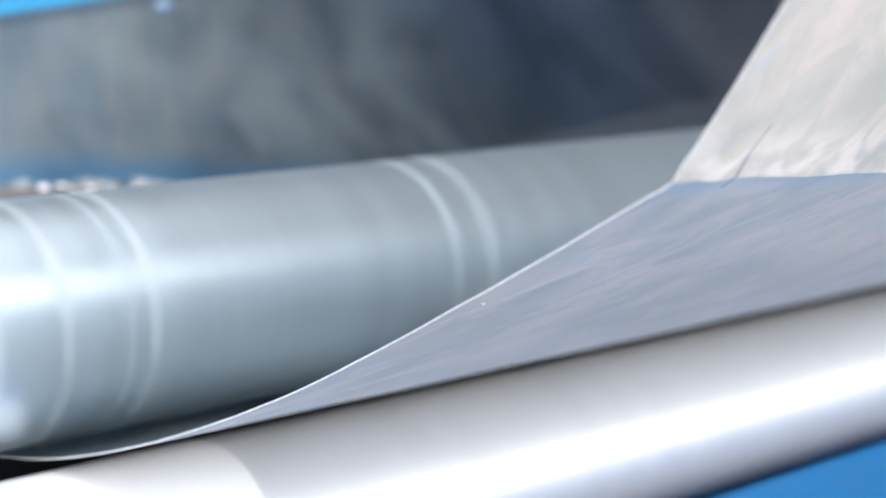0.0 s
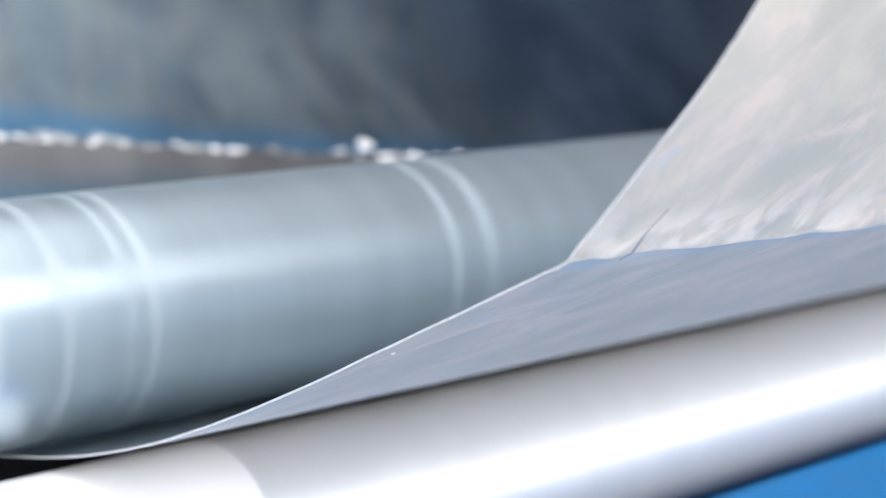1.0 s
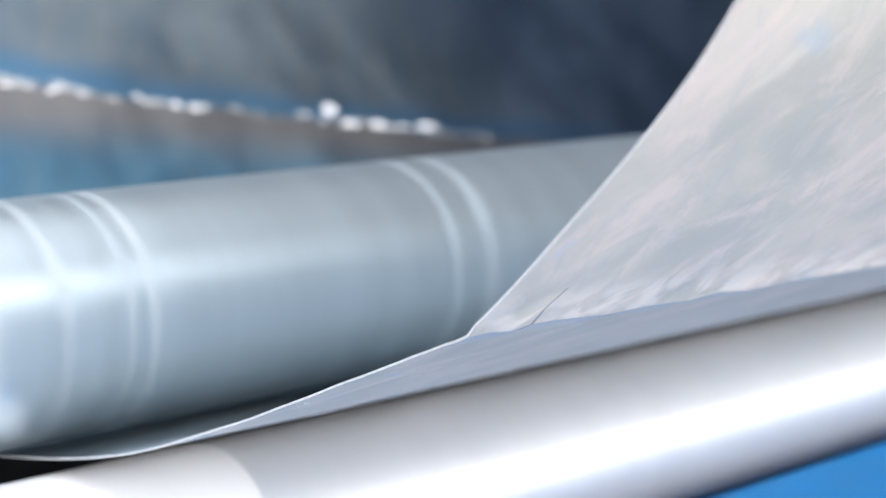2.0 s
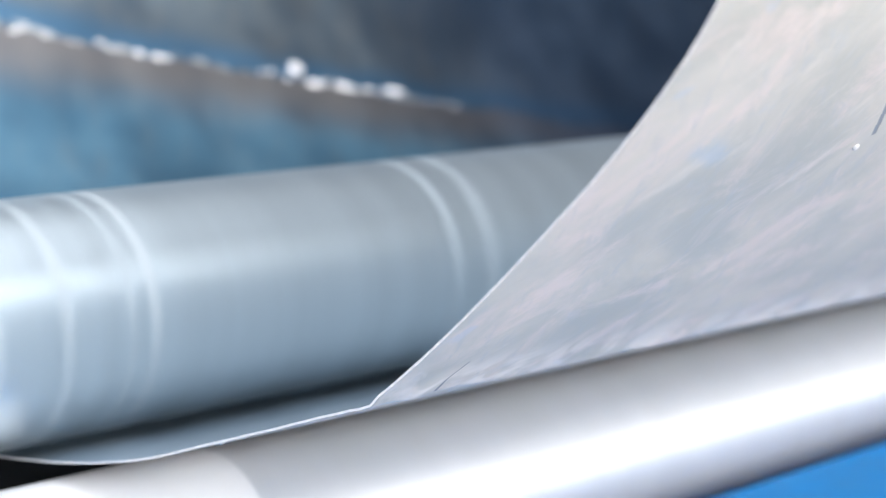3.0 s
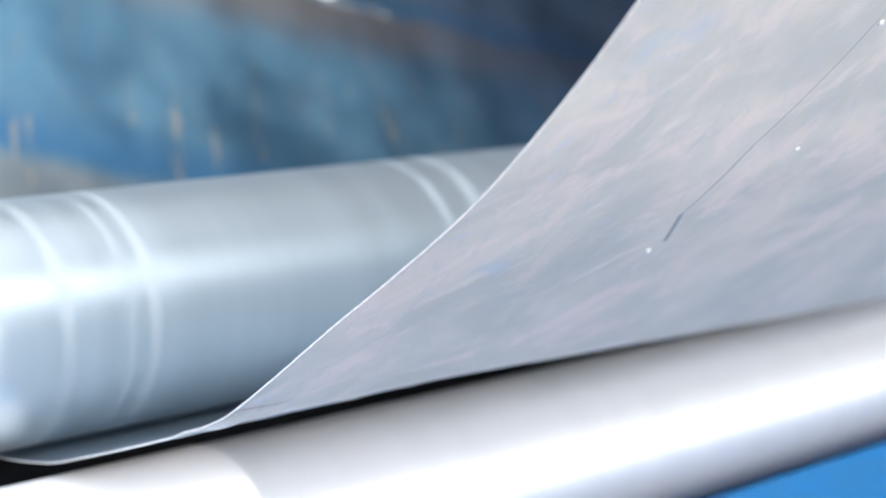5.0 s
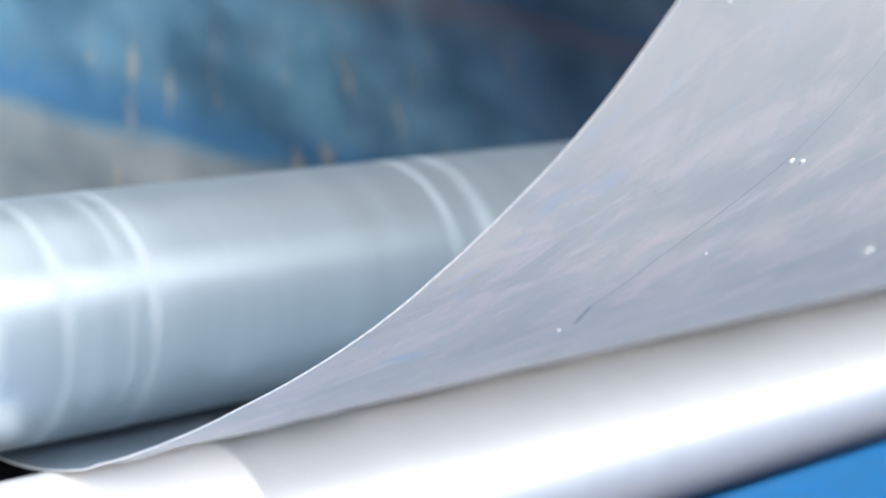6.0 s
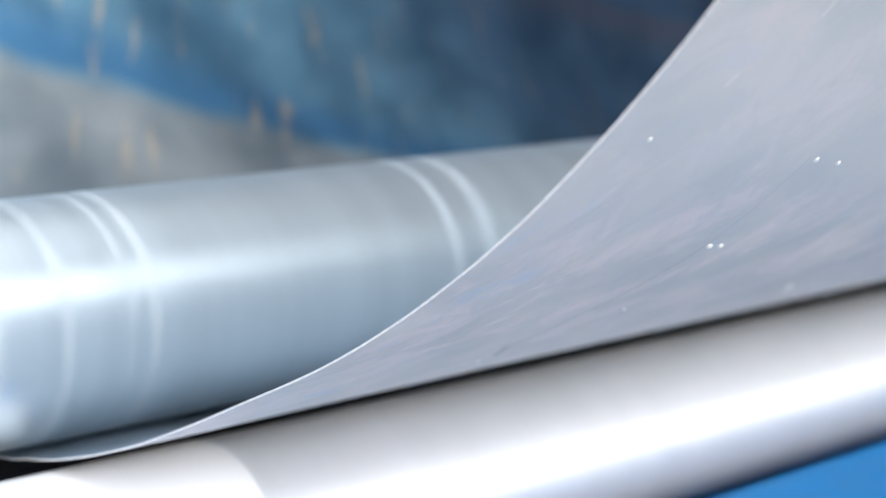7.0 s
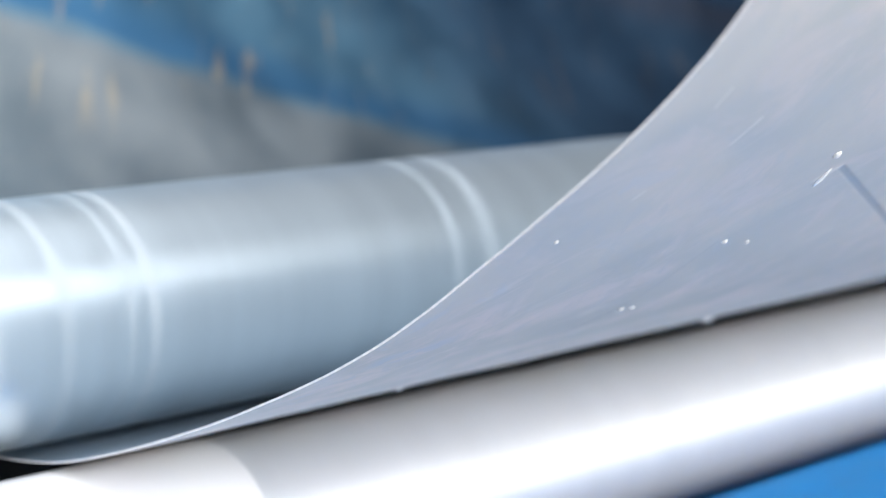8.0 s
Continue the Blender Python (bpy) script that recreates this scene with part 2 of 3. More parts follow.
BRIGHT = plain_surface("bright_torn_metal", (0.85, 0.86, 0.87), (0.92, 0.92, 0.92), 30, 0.25, 300)
TOP_ROLL = roll_material("turned_steel", (0.505, 0.59, 0.65), 0.35, 0.385, 0.02, 0.79, RINGS, banding=1.07)
LOW_ROLL = roll_material("ground_steel", (0.755, 0.768, 0.785), 0.35, 0.37, 0.0, 0.47, aniso=0.0, banding=1.03)
END_BAND = roll_material("pale_matt_metal", (0.90, 0.90, 0.905), 0.5, 0.53, 0.0, 0.1, aniso=0.0, banding=1.02)
BLUE = painted("blue_machine_paint", (0.0, 0.27, 0.70), 0.7)
GREY_PAINT = painted("grey_machine_paint", (0.16, 0.18, 0.21))
CONCRETE = plain_surface("concrete", (0.32, 0.33, 0.34), (0.42, 0.43, 0.44), 0.8, 0.75)
PLASTER = plain_surface("hall_plaster", (0.05, 0.07, 0.11), (0.08, 0.11, 0.16), 0.5, 0.8)
CEILING = plain_surface("hall_ceiling", (0.05, 0.065, 0.09), (0.08, 0.10, 0.13), 0.6, 0.8)
FRAME = painted("window_frame_paint", (0.55, 0.57, 0.60))

# ---- building blocks ----


def mesh_of(bm, name, material, smooth=None):
    data = bpy.data.meshes.new(name)
    bmesh.ops.recalc_face_normals(bm, faces=bm.faces)
    bm.to_mesh(data)
    bm.free()
    data.materials.append(material)
    if smooth is not None:
        data.shade_smooth()
        data.set_sharp_from_angle(angle=radians(smooth))
    return data


def part(name, bm, material, parent, label="", smooth=None):
    ob = new(name, mesh_of(bm, name, material, smooth))
    ob.parent = parent
    return tagged(ob, label)


def box(x0, x1, y0, y1, z0, z1, bevel=0.0, bm=None):
    bm = bm or bmesh.new()
    m = Matrix.LocRotScale(((x0 + x1) / 2, (y0 + y1) / 2, (z0 + z1) / 2), None, (x1 - x0, y1 - y0, z1 - z0))
    made = bmesh.ops.create_cube(bm, size=1, matrix=m)
    if bevel:
        edges = {e for v in made["verts"] for e in v.link_edges}
        bmesh.ops.bevel(bm, geom=list(edges), offset=bevel, segments=2, affect="EDGES")
    return bm


def lathe(profile, steps=128, bm=None):
    """Turns (x, radius) pairs round the x axis."""
    bm = bm or bmesh.new()
    rows = []
    for x, r in profile:
        rows.append([bm.verts.new((x, r * math.cos(2 * math.pi * k / steps), r * math.sin(2 * math.pi * k / steps))) for k in range(steps)])
    for a, b in zip(rows, rows[1:]):
        for k in range(steps):
            bm.faces.new((a[k], a[(k + 1) % steps], b[(k + 1) % steps], b[k]))
    bm.faces.new(rows[0])
    bm.faces.new(list(reversed(rows[-1])))
    return bm


# ---- the hall ----


def slab(name, label, bm, material):
    return tagged(new(name, mesh_of(bm, name, material)), label, name.split("_")[0], kind="structure")


def build_hall():
    r, o = ROOM, WINDOW
    t = 0.25
    slab("floor", "pale trowelled concrete workshop floor", box(r["x0"], r["x1"], r["y0"], r["y1"], r["z0"] - t, r["z0"]), CONCRETE)
    roof = bmesh.new()
    a = ROOFLIGHTS[0]
    for x0, x1, y0, y1 in ((r["x0"], r["x1"], r["y0"], a["y0"]), (r["x0"], a["x0"], a["y0"], a["y1"]),
                           (a["x1"], r["x1"], a["y0"], a["y1"]), (r["x0"], r["x1"], a["y1"], r["y1"])):
        box(x0, x1, y0, y1, r["z1"], r["z1"] + t, bm=roof)
    slab("ceiling", "dark blue-grey workshop ceiling", roof, CEILING)
    slab("wall_north", "dark blue-grey plastered workshop wall", box(r["x0"], r["x1"], r["y1"], r["y1"] + t, r["z0"], r["z1"]), PLASTER)
    slab("wall_east", "dark blue-grey plastered workshop end wall", box(r["x1"], r["x1"] + t, r["y0"], r["y1"], r["z0"], r["z1"]), PLASTER)
    q = SIDE
    bm = box(r["x0"] - t, r["x0"], r["y0"], q["y0"], r["z0"], r["z1"])
    box(r["x0"] - t, r["x0"], q["y1"], r["y1"], r["z0"], r["z1"], bm=bm)
    box(r["x0"] - t, r["x0"], q["y0"], q["y1"], r["z0"], q["z0"], bm=bm)
    box(r["x0"] - t, r["x0"], q["y0"], q["y1"], q["z1"], r["z1"], bm=bm)
    slab("wall_west", "dark blue-grey plastered end wall with a workshop window", bm, PLASTER)
    bm = bmesh.new()
    for k in range(3):
        y = q["y0"] + k * (q["y1"] - q["y0"]) / 2
        box(r["x0"] + 0.01, r["x0"] + 0.07, max(y - 0.03, q["y0"]), min(y + 0.03, q["y1"]), q["z0"], q["z1"], bm=bm)
    slab("window_2", "pale steel-framed workshop window", bm, FRAME)
    h = HIGH
    bm = box(r["x0"], o["x0"], r["y0"] - t, r["y0"], r["z0"], r["z1"])
    box(o["x1"], r["x1"], r["y0"] - t, r["y0"], r["z0"], r["z1"], bm=bm)
    box(o["x0"], o["x1"], r["y0"] - t, r["y0"], r["z0"], o["z0"], bm=bm)
    box(o["x0"], o["x1"], r["y0"] - t, r["y0"], o["z1"], h["z0"], bm=bm)
    box(h["x1"], o["x1"], r["y0"] - t, r["y0"], h["z0"], h["z1"], bm=bm)
    box(o["x0"], o["x1"], r["y0"] - t, r["y0"], h["z1"], r["z1"], bm=bm)
    slab("wall_south", "dark blue-grey plastered wall with long workshop windows", bm, PLASTER)
    for name, q, panes in (("window_1", o, 6), ("window_3", h, 4)):
        bm = bmesh.new()
        step = (q["x1"] - q["x0"]) / panes
        for k in range(panes + 1):
            x = q["x0"] + k * step
            box(max(x - 0.03, q["x0"]), min(x + 0.03, q["x1"]), r["y0"] + 0.01, r["y0"] + 0.07, q["z0"], q["z1"], bm=bm)
        for k in range(panes):
            x = q["x0"] + k * step
            box(x + 0.03, x + step - 0.03, r["y0"] + 0.012, r["y0"] + 0.068, q["z0"], q["z0"] + 0.06, bm=bm)
            box(x + 0.03, x + step - 0.03, r["y0"] + 0.012, r["y0"] + 0.068, q["z1"] - 0.06, q["z1"], bm=bm)
        slab(name, "long pale steel-framed workshop window", bm, FRAME)


build_hall()

# ---- the rolling machine ----
TOP_R, LOW_R = 0.05, 0.043
TOP_AT = (0.0, 0.0, 0.0)
LOW_AT = (0.0, -0.045, -0.0958)
END_BAND_STOP = 0.516
REAR_AT = (0.0, 0.062, -0.1075)


def ring(profile, x, width, depth, r):
    profile += [(x - width / 2, r), (x - width / 4, r - depth), (x + width / 4, r - depth), (x + width / 2, r)]


def build_top_roll():
    roll = tagged(new("top_roll"), "turned steel upper bending roll with scored rings", "machine roll")
    profile = [(0.262, 0.034), (0.264, TOP_R - 0.002), (0.266, TOP_R)]
    for x, half, _ in RINGS:
        ring(profile, x, 2 * half, 0.000008, TOP_R)
    profile += [(1.734, TOP_R), (1.736, TOP_R - 0.002), (1.738, 0.034)]
    part("barrel", lathe(profile), TOP_ROLL, roll, smooth=30)
    for x0, x1 in ((0.18, 0.262), (1.738, 1.82)):
        part("journal", lathe([(x0, 0.022), (x0 + 0.002, 0.024), (x1, 0.024)], 48), TOP_ROLL, roll, smooth=30)
    return roll


def build_low_roll():
    roll = tagged(new("lower_roll"), "bright ground steel lower bending roll", "machine roll")
    profile = [(0.262, 0.04), (0.264, LOW_R - 0.002), (0.266, LOW_R), (1.734, LOW_R), (1.736, LOW_R - 0.002), (1.738, 0.04)]
    part("barrel", lathe(profile, 160), LOW_ROLL, roll, smooth=30)
    # slightly raised band, paler and more matt than the barrel
    r = LOW_R + 0.0004
    part("end_band", lathe([(0.267, LOW_R - 0.001), (0.268, r), (END_BAND_STOP - 0.0015, r), (END_BAND_STOP, LOW_R - 0.001)], 160), END_BAND, roll, "paler matt band round the end", smooth=30)
    for x0, x1 in ((0.18, 0.262), (1.738, 1.82)):
        part("journal", lathe([(x0, 0.022), (x0 + 0.002, 0.026), (x1, 0.026)], 48), LOW_ROLL, roll, smooth=30)
    roll.matrix_world = pose(*LOW_AT)
    return roll


def build_machine():
    base = tagged(new("machine_base"), "blue painted steel bed of a plate bending machine", "machine base")
    base.matrix_world = pose(1.0, 0.05, ROOM["z0"])
    part("bed", box(-0.86, 0.86, -0.20, 0.26, 0.06, 0.735, 0.012), BLUE, base, smooth=40)
    for x in (-0.7, 0.7):
        part("foot", box(x - 0.12, x + 0.12, -0.24, 0.30, 0.0, 0.06, 0.008), GREY_PAINT, base, "dark grey steel foot", smooth=40)
    for x in (-0.79, 0.79):
        bm = box(x - 0.03, x + 0.03, -0.18, 0.2, 0.735, 1.06, 0.01)
        part("side_plate", bm, BLUE, base, smooth=40)
    part("front_rail", box(-0.755, 0.755, -0.27, -0.149, 0.68, 0.8345, 0.014), BLUE, base, smooth=40)
    return base


def build_rear_roll():
    # added roll, coloured near-black so that the gap reads as deep shade
    roll = tagged(new("rear_roll"), "added steel roll behind the lower roll, coloured near-black for shade", "machine roll")
    part("barrel", lathe([(0.262, 0.04), (0.264, 0.048), (0.266, 0.05), (1.734, 0.05), (1.736, 0.048), (1.738, 0.04)]), SHADE_DARK, roll, smooth=30)
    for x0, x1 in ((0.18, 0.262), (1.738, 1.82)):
        part("journal", lathe([(x0, 0.022), (x0 + 0.002, 0.026), (x1, 0.026)], 48), SHADE_DARK, roll, smooth=30)
    roll.matrix_world = pose(*REAR_AT)
    return roll


TOP = build_top_roll()
REAR = build_rear_roll()
LOW = build_low_roll()
build_machine()

# ---- the sheet ----
EDGE_X = 0.44
THICK = 0.0008
WIDTH = 1.27
BACK_R = 0.5
NIP = (0.0, -0.0525)
CREASE, LEAN = 0.369, 0.11
FIRST, STRIPS = -0.62, 330
STEP = (CREASE - FIRST) / 188

# The sheet's side edge in the plane across the rolls: seconds, then (y, z) from the nip outwards; the fourth point is the crease.
CREASED = {
    0.0: ((-0.0804, -0.0372), (-0.1762, -0.0019), (-0.2670, 0.0440), (-0.3398, 0.0842), (-0.3530, 0.1022), (-0.3651, 0.1193), (-0.3756, 0.1345)),
    1.5: ((-0.0804, -0.0376), (-0.1463, -0.0146), (-0.2173, 0.0162), (-0.2833, 0.0449), (-0.3100, 0.0727), (-0.3409, 0.1059), (-0.3629, 0.1344)),
    3.0: ((-0.0806, -0.0415), (-0.1464, -0.0217), (-0.1905, -0.0072), (-0.2188, 0.0020), (-0.2642, 0.0391), (-0.3213, 0.0925), (-0.3539, 0.1342)),
    3.5: ((-0.0780, -0.0405), (-0.1300, -0.0258), (-0.1750, -0.0122), (-0.2008, -0.0042), (-0.2400, 0.0272), (-0.2897, 0.0692), (-0.3483, 0.1342)),
    4.0: ((-0.0515, -0.0457), (-0.0942, -0.0343), (-0.1399, -0.0225), (-0.1731, -0.0138), (-0.2150, 0.0160), (-0.2842, 0.0728), (-0.3396, 0.1338)),
    4.5: ((-0.0441, -0.0459), (-0.0804, -0.0372), (-0.1150, -0.0295), (-0.1384, -0.0230), (-0.1766, 0.0030), (-0.2560, 0.0590), (-0.3355, 0.1340)),
    4.7: ((-0.0320, -0.0485), (-0.0640, -0.0410), (-0.0980, -0.0325), (-0.1245, -0.0255), (-0.1747, 0.0098), (-0.2554, 0.0662), (-0.3233, 0.1338)),
}
SMOOTH = {
    5.8: ((-0.0513, -0.0515), (-0.1000, -0.0345), (-0.1466, -0.0133), (-0.2046, 0.0191), (-0.2554, 0.0553), (-0.3004, 0.0947), (-0.3359, 0.1340)),
    6.5: ((-0.0440, -0.0472), (-0.0942, -0.0330), (-0.1515, -0.0092), (-0.2070, 0.0160), (-0.2554, 0.0460), (-0.3059, 0.0851), (-0.3530, 0.1342)),
    7.0: ((-0.0440, -0.0468), (-0.0942, -0.0326), (-0.1525, -0.0085), (-0.2090, 0.0178), (-0.2554, 0.0465), (-0.3042, 0.0850), (-0.3537, 0.1342)),
    7.4: ((-0.0440, -0.0470), (-0.0934, -0.0331), (-0.1513, -0.0094), (-0.2080, 0.0168), (-0.2554, 0.0461), (-0.3080, 0.0872), (-0.3550, 0.1342)),
    8.0: ((-0.0440, -0.0479), (-0.0900, -0.0350), (-0.1463, -0.0142), (-0.2042, 0.0119), (-0.2554, 0.0437), (-0.3230, 0.0940), (-0.3640, 0.1344)),
}
EDGE = {**CREASED, **SMOOTH}


def edge_line(t, steps=12):
    times = sorted(EDGE)
    i = max(k for k, v in enumerate(times) if v <= t)
    j = min(i + 1, len(times) - 1)
    a = 0.0 if i == j else (t - times[i]) / (times[j] - times[i])
    pts = [np.array(NIP)] + [(1 - a) * np.array(p) + a * np.array(q) for p, q in zip(EDGE[times[i]], EDGE[times[j]])]
    ease = min(max((t - 3.8) / 1.8, 0.0), 1.0)
    last = len(pts) - 1
    into, out = [], []
    for k in range(last + 1):
        smooth = (pts[min(k + 1, last)] - pts[max(k - 1, 0)]) / (2 if 0 < k < last else 1)
        into.append(smooth), out.append(smooth)
    out[0] = 2 * (pts[1] - pts[0]) - into[1]
    into[last] = 2 * (pts[last] - pts[last - 1]) - out[last - 1]
    k, smooth = 4, into[4]
    into[k] = (pts[4] - pts[3]) * (1 - ease) + smooth * ease
    out[k] = (pts[5] - pts[4]) * (1 - ease) + smooth * ease
    line = []
    for k in range(last):
        for s in np.linspace(0, 1, steps, endpoint=False):
            line.append((2 * s ** 3 - 3 * s ** 2 + 1) * pts[k] + (s ** 3 - 2 * s ** 2 + s) * out[k]
                        + (3 * s ** 2 - 2 * s ** 3) * pts[k + 1] + (s ** 3 - s ** 2) * into[k + 1])
    line.append(pts[last])
    # beyond the last point the sheet, unseen, rises and slowly flattens to screen the top roll from low daylight
    a, here = math.atan2(into[last][1], -into[last][0]), pts[last]
    for _ in range(15):
        a = a - radians(1.7)
        here = here + 0.02 * np.array([-math.cos(a), math.sin(a)])
        line.append(here)
    line.append(here + 0.7 * np.array([-math.cos(a), math.sin(a)]))
    line = np.array(line)
    run = np.concatenate([[0], np.cumsum(np.hypot(*np.diff(line, axis=0).T))])
    return line, run, run[4 * steps]


FEED = ((0.0, 0.0), (1.5, 0.068), (3.0, 0.1427), (3.5, 0.1635), (4.0, 0.1890), (4.5, 0.2190), (5.8, 0.2925), (6.5, 0.3261), (8.0, 0.3981))


def fed(t):
    """Metres of sheet that have gone through the rolls since the start."""
    return float(np.interp(t, [k[0] for k in FEED], [k[1] for k in FEED]))


def swing(t):
    """How far the rolled part behind has turned in its own surface, in radians."""
    return float(np.interp(t, (0.0, 3.0, 5.0, 8.0), (-0.13, 0.0, 0.04, 0.07)))


def slant(m):
    """How far the folds lean from the rolls' line, round the oblique crease."""
    return math.exp(-((m - CREASE) / (0.10 if m < CREASE else 0.13)) ** 2)


def buckle(w, m):
    """Small permanent dents, strongest along the crease."""
    line = m - (CREASE - LEAN * w)
    near = math.exp(-(line / 0.018) ** 2) if w < 0.7 else 0.0
    d = 0.00035 * noise.noise((w * 16, m * 16, 3.1)) + 0.00012 * noise.noise((w * 60, m * 60, 7.7))
    return d + near * (0.0011 * noise.noise((w * 42, line * 46, 1.3)) + 0.0008 * noise.noise((w * 110, line * 90, 5.9)))


def build_sheet():
    sheet = tagged(new("metal_sheet"), "thin creased bare metal sheet bending between steel rolls", "metal sheet")
    sheet.matrix_world = pose(EDGE_X, NIP[0], NIP[1])
    across = [WIDTH * (k / 46) ** 1.5 for k in range(47)]
    step = STEP
    strips = []
    for k in range(STRIPS):
        m0, m1 = FIRST + k * step, FIRST + (k + 1) * step
        mc = (m0 + m1) / 2
        verts, normals, uvs, faces, mats = [], [], [], [], []
        lap = 0.006 if abs(mc - CREASE) > 4 * step and mc > -0.08 else 0.0
        for side, depth, m, tip in ((1, 0.5 * THICK, m0, -1), (1, 0.5 * THICK, m1, 1), (-1, -0.5 * THICK, m0, -1), (-1, -0.5 * THICK, m1, 1),
                                    (1, 0.38 * THICK, m1 + lap, 1)):
            lean = LEAN * slant(m)
            for w in across:
                mm = m - lean * min(w, 0.6)
                h = 0.0008
                gw = (buckle(w + h, mm) - buckle(w - h, mm)) / (2 * h)
                gm = (buckle(w, mm + h) - buckle(w, mm - h)) / (2 * h)
                verts.append((w, mm - mc, depth + buckle(w, mm)))
                normals.append(side * Vector((-gw, -gm + tip * 0.8 * step, 1)).normalized())
                uvs.append((w, mm))
        c = len(across)
        for i in range(c - 1):
            faces.append((i, i + 1, c + i + 1, c + i)), mats.append(0)
            if lap:
                faces.append((c + i, c + i + 1, 4 * c + i + 1, 4 * c + i)), mats.append(0)
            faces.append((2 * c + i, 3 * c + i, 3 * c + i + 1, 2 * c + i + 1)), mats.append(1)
        faces.append((0, c, 3 * c, 2 * c)), mats.append(2)
        faces.append((c - 1, 3 * c - 1, 4 * c - 1, 2 * c - 1)), mats.append(2)
        data = bpy.data.meshes.new("strip")
        data.from_pydata(verts, [], faces)
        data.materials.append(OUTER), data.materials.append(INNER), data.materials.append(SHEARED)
        layer = data.uv_layers.new(name="UVMap")
        split = []
        for poly, slot in zip(data.polygons, mats):
            poly.material_index = slot
            poly.use_smooth = True
            ends = poly.index >= len(faces) - 2
            for li in poly.loop_indices:
                v = data.loops[li].vertex_index
                layer.data[li].uv = uvs[v]
                split.append(poly.normal.copy() if ends else normals[v])
        data.normals_split_custom_set(split)
        ob = new("strip", data)
        ob.parent = sheet
        strips.append((ob, m0, m1))
    return sheet, strips


SHEET, PIECES = build_sheet()


def build_bead(w, m, r, long=1.0, inner=False, turn=0.0):
    """A small metal bead or burr stuck to the sheet, as a piece of the strip that carries it."""
    k = min(range(STRIPS), key=lambda i: abs((PIECES[i][1] + PIECES[i][2]) / 2 - LEAN * slant((PIECES[i][1] + PIECES[i][2]) / 2) * w - m))
    ob, m0, m1 = PIECES[k]
    bm = bmesh.new()
    bmesh.ops.create_icosphere(bm, subdivisions=2, radius=r)
    for v in bm.verts:
        lump = 1 + 0.22 * noise.noise((v.co.x / r + 9 * w, v.co.y / r + 9 * m, v.co.z / r))
        v.co = Vector((v.co.x * long, v.co.y, v.co.z * 0.6)) * lump
    bmesh.ops.rotate(bm, verts=bm.verts, cent=(0, 0, 0), matrix=Matrix.Rotation(turn, 3, "Z"))
    bead = part("burr" if inner else "spatter_bead", bm, (BRIGHT if m > -0.38 else BLUED) if inner else (BRIGHT if long > 3 else DULL), ob, ("bright raised metal burr" if m > -0.38 else "small blued rivet head") if inner else "small bright metal bead", smooth=60)
    bead.location = (w, m - (m0 + m1) / 2, -0.5 * THICK - 0.2 * r if inner else 0.5 * THICK + 0.15 * r)
    return bead


for w, m, r in ((0.1380, 0.6215, 0.0011), (0.1465, 0.6200, 0.0010), (0.1366, 0.6782, 0.0010), (0.1552, 0.6740, 0.0009), (0.1339, 0.7367, 0.0014),
                (0.1430, 0.4890, 0.0011), (0.1600, 0.5560, 0.0009), (0.3180, 0.5220, 0.0026), (0.0110, 0.2757, 0.0007), (0.0230, 0.7010, 0.0007)):
    build_bead(w, m, 1.3 * r)
for k in range(34):
    w = 0.20 + 0.0115 * k + random.uniform(-0.005, 0.005)
    if 0.37 < w < 0.43:
        continue
    build_bead(w, 0.28 * w - 0.336 + random.uniform(-0.004, 0.004), random.choice((0.0010, 0.0013, 0.0017, 0.0030)), random.uniform(1.2, 3.0), True, 0.27)
build_bead(0.1452, 0.7205, 0.0011, 6.5, turn=math.atan2(0.0159, -0.0056))
build_bead(0.460, -0.216, 0.0055, 1.1, True)
build_bead(0.381, -0.405, 0.0055, 1.1, True)


def sheet_point(line, run, u):
    if u < 0:
        a = -u / BACK_R
        return np.array([BACK_R * math.sin(a), NIP[1] + BACK_R * (1 - math.cos(a))])
    return np.array([np.interp(u, run, line[:, 0]), np.interp(u, run, line[:, 1])])


def crease_way(line, run, t):
    """The sheet's direction just inside the crease."""
    u = CREASE - fed(t)
    a, b = sheet_point(line, run, u - 0.02), sheet_point(line, run, u - 0.004)
    return (b - a) / np.linalg.norm(b - a)


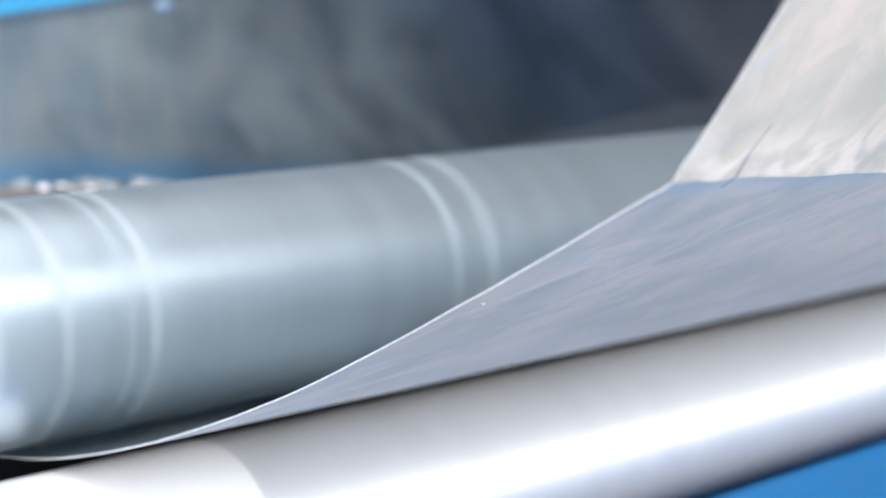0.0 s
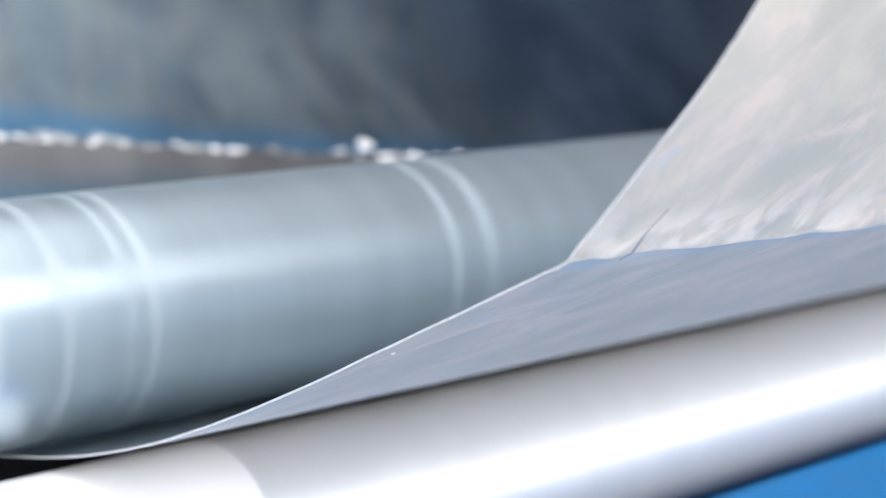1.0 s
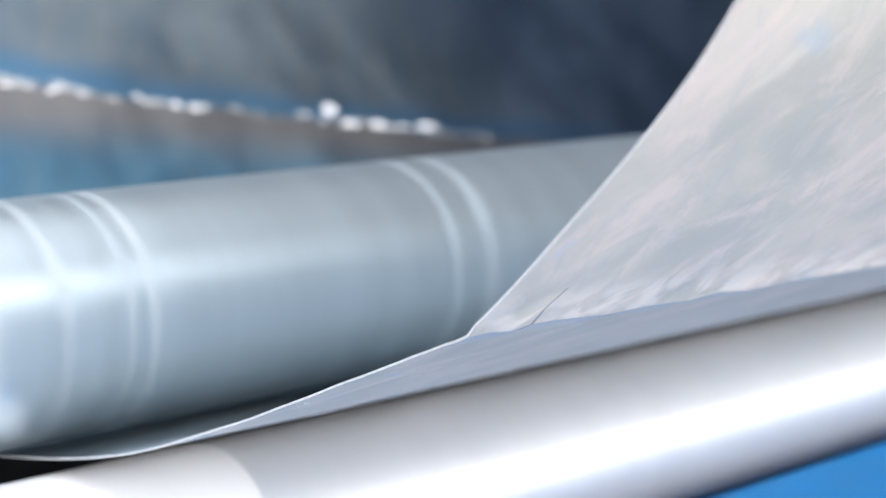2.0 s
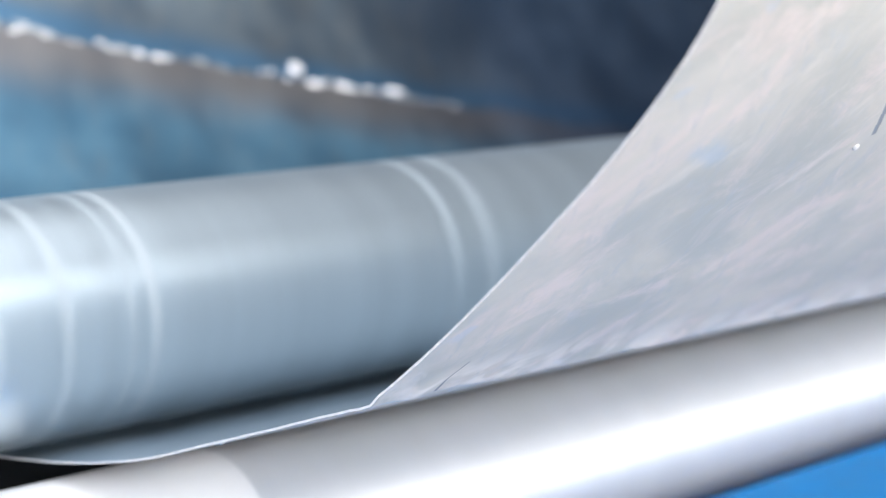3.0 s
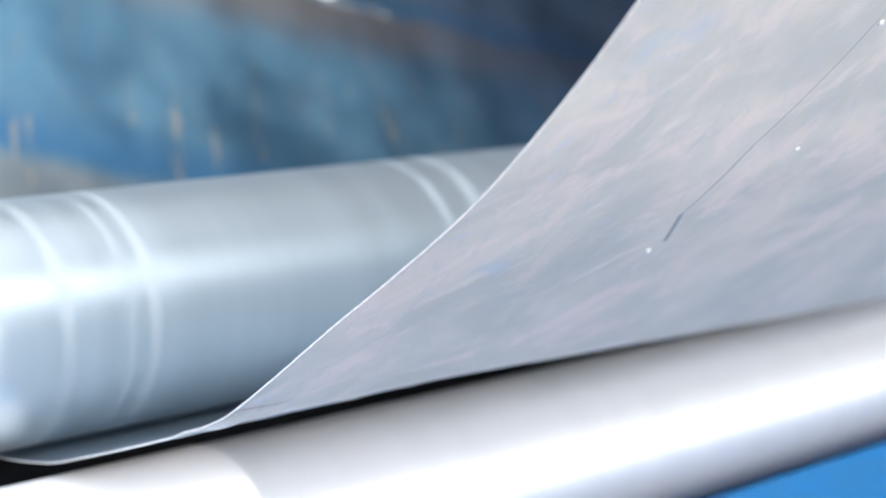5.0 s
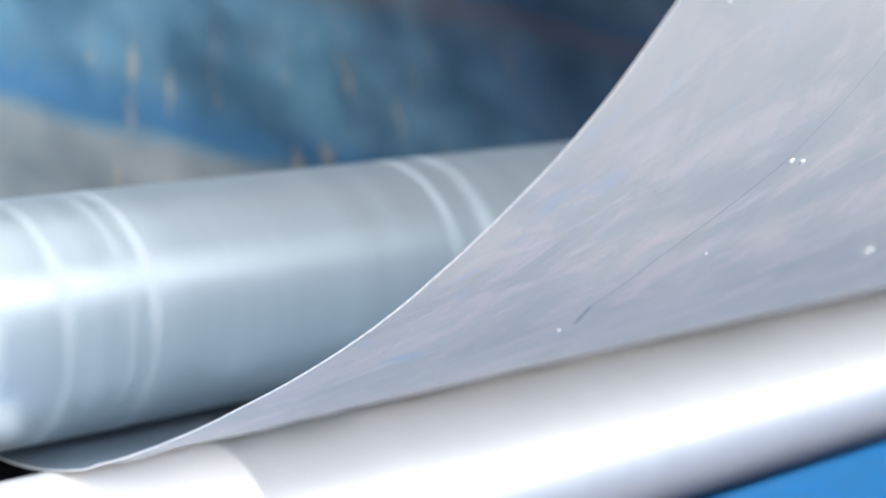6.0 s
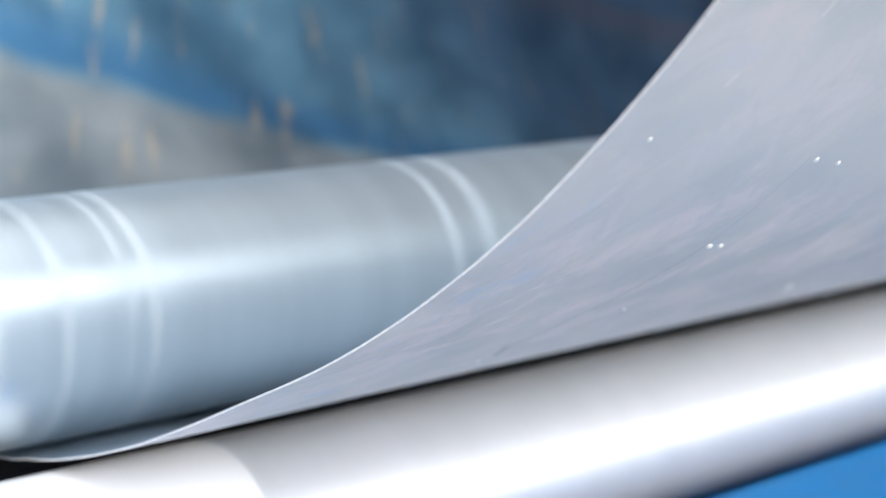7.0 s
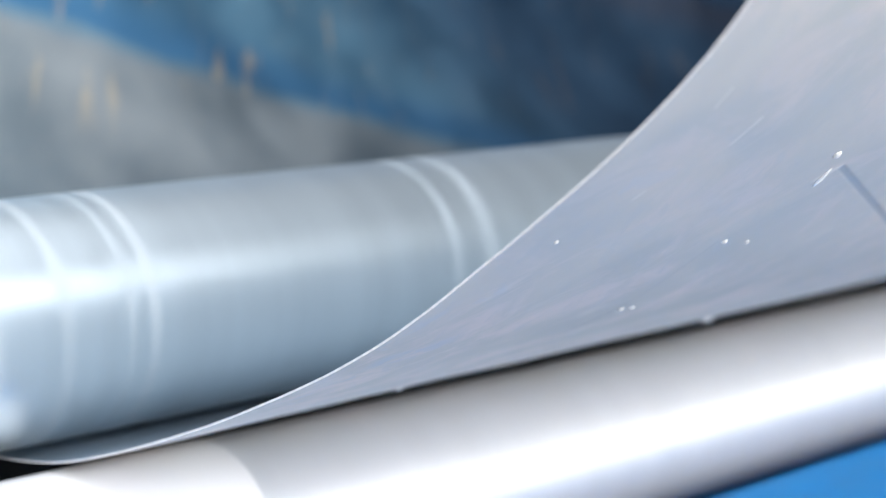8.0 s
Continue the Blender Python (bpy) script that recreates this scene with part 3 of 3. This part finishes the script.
def strip_pose(line, run, u0, u1, lean, fold, t):
    a, b = sheet_point(line, run, u0), sheet_point(line, run, u1)
    lean *= min(max((4.8 - t) / 1.8, 0.0), 1.0)
    mid, way = (a + b) / 2, (b - a) / np.linalg.norm(b - a)
    e = Vector((0, way[0], way[1]))
    d = Vector((1, -LEAN * lean * fold[0], -LEAN * lean * fold[1])) if fold is not None else Vector((1, 0, 0))
    # past the crease the far side of the sheet rides a little higher over the lower roll
    d.z += float(np.interp(t, (3.2, 4.5, 4.7, 5.1, 6.6), (0.0, 0.034, 0.032, 0.012, 0.014))) * math.exp(-(max(u0, 0) / 0.16) ** 2) * (1.0 if u0 > 0 else math.exp(-(u0 / 0.05) ** 2))
    x = (d - d.dot(e) * e).normalized()
    z = x.cross(e)
    m = Matrix((x, e, z)).transposed().to_4x4()
    m.translation = (0, mid[0] - NIP[0], mid[1] - NIP[1])
    if u1 < 0:
        # the rolled part lies skew on its round: a straight chord from its near edge to its far one
        u = (u0 + u1) / 2
        f = swing(t) * min(1.0, -u / 0.22)
        a, b = sheet_point(line, run, u - 0.3 * f), sheet_point(line, run, u + (WIDTH - 0.3) * f)
        x = Vector((WIDTH, b[0] - a[0], b[1] - a[1])).normalized()
        z = x.cross(e).normalized()
        m = Matrix((x, z.cross(x), z)).transposed().to_4x4()
        m.translation = (0, a[0] - NIP[0], a[1] - NIP[1])
    return m


def motions():
    times = sorted({round(0.2 * k, 1) for k in range(41)} | set(EDGE))
    lines = [(t, *edge_line(t)[:2], fed(t)) for t in times]
    folds = {t: crease_way(line, run, t) for t, line, run, _ in lines}
    for ob, m0, m1 in PIECES:
        lean = slant((m0 + m1) / 2)
        walk(ob, [(t, strip_pose(line, run, m0 - f, m1 - f, lean, folds[t] if m0 > CREASE - 0.001 else None, t)) for t, line, run, f in lines])
    turn = [(0.5 * k, math.degrees(fed(0.5 * k) / TOP_R)) for k in range(17)]
    walk(TOP, [(t, pose(*TOP_AT, a)) for t, a in turn])
    sink = {2.0: -0.0012, 2.5: -0.003, 3.0: -0.0036, 3.5: -0.0038, 4.0: -0.0038, 4.5: -0.0036, 5.0: -0.0022, 5.5: -0.0006}
    walk(REAR, [(t, pose(*REAR_AT, -a)) for t, a in turn])
    walk(LOW, [(t, pose(LOW_AT[0], LOW_AT[1], LOW_AT[2] + sink.get(t, 0.0), -a * TOP_R / LOW_R)) for t, a in turn])


motions()
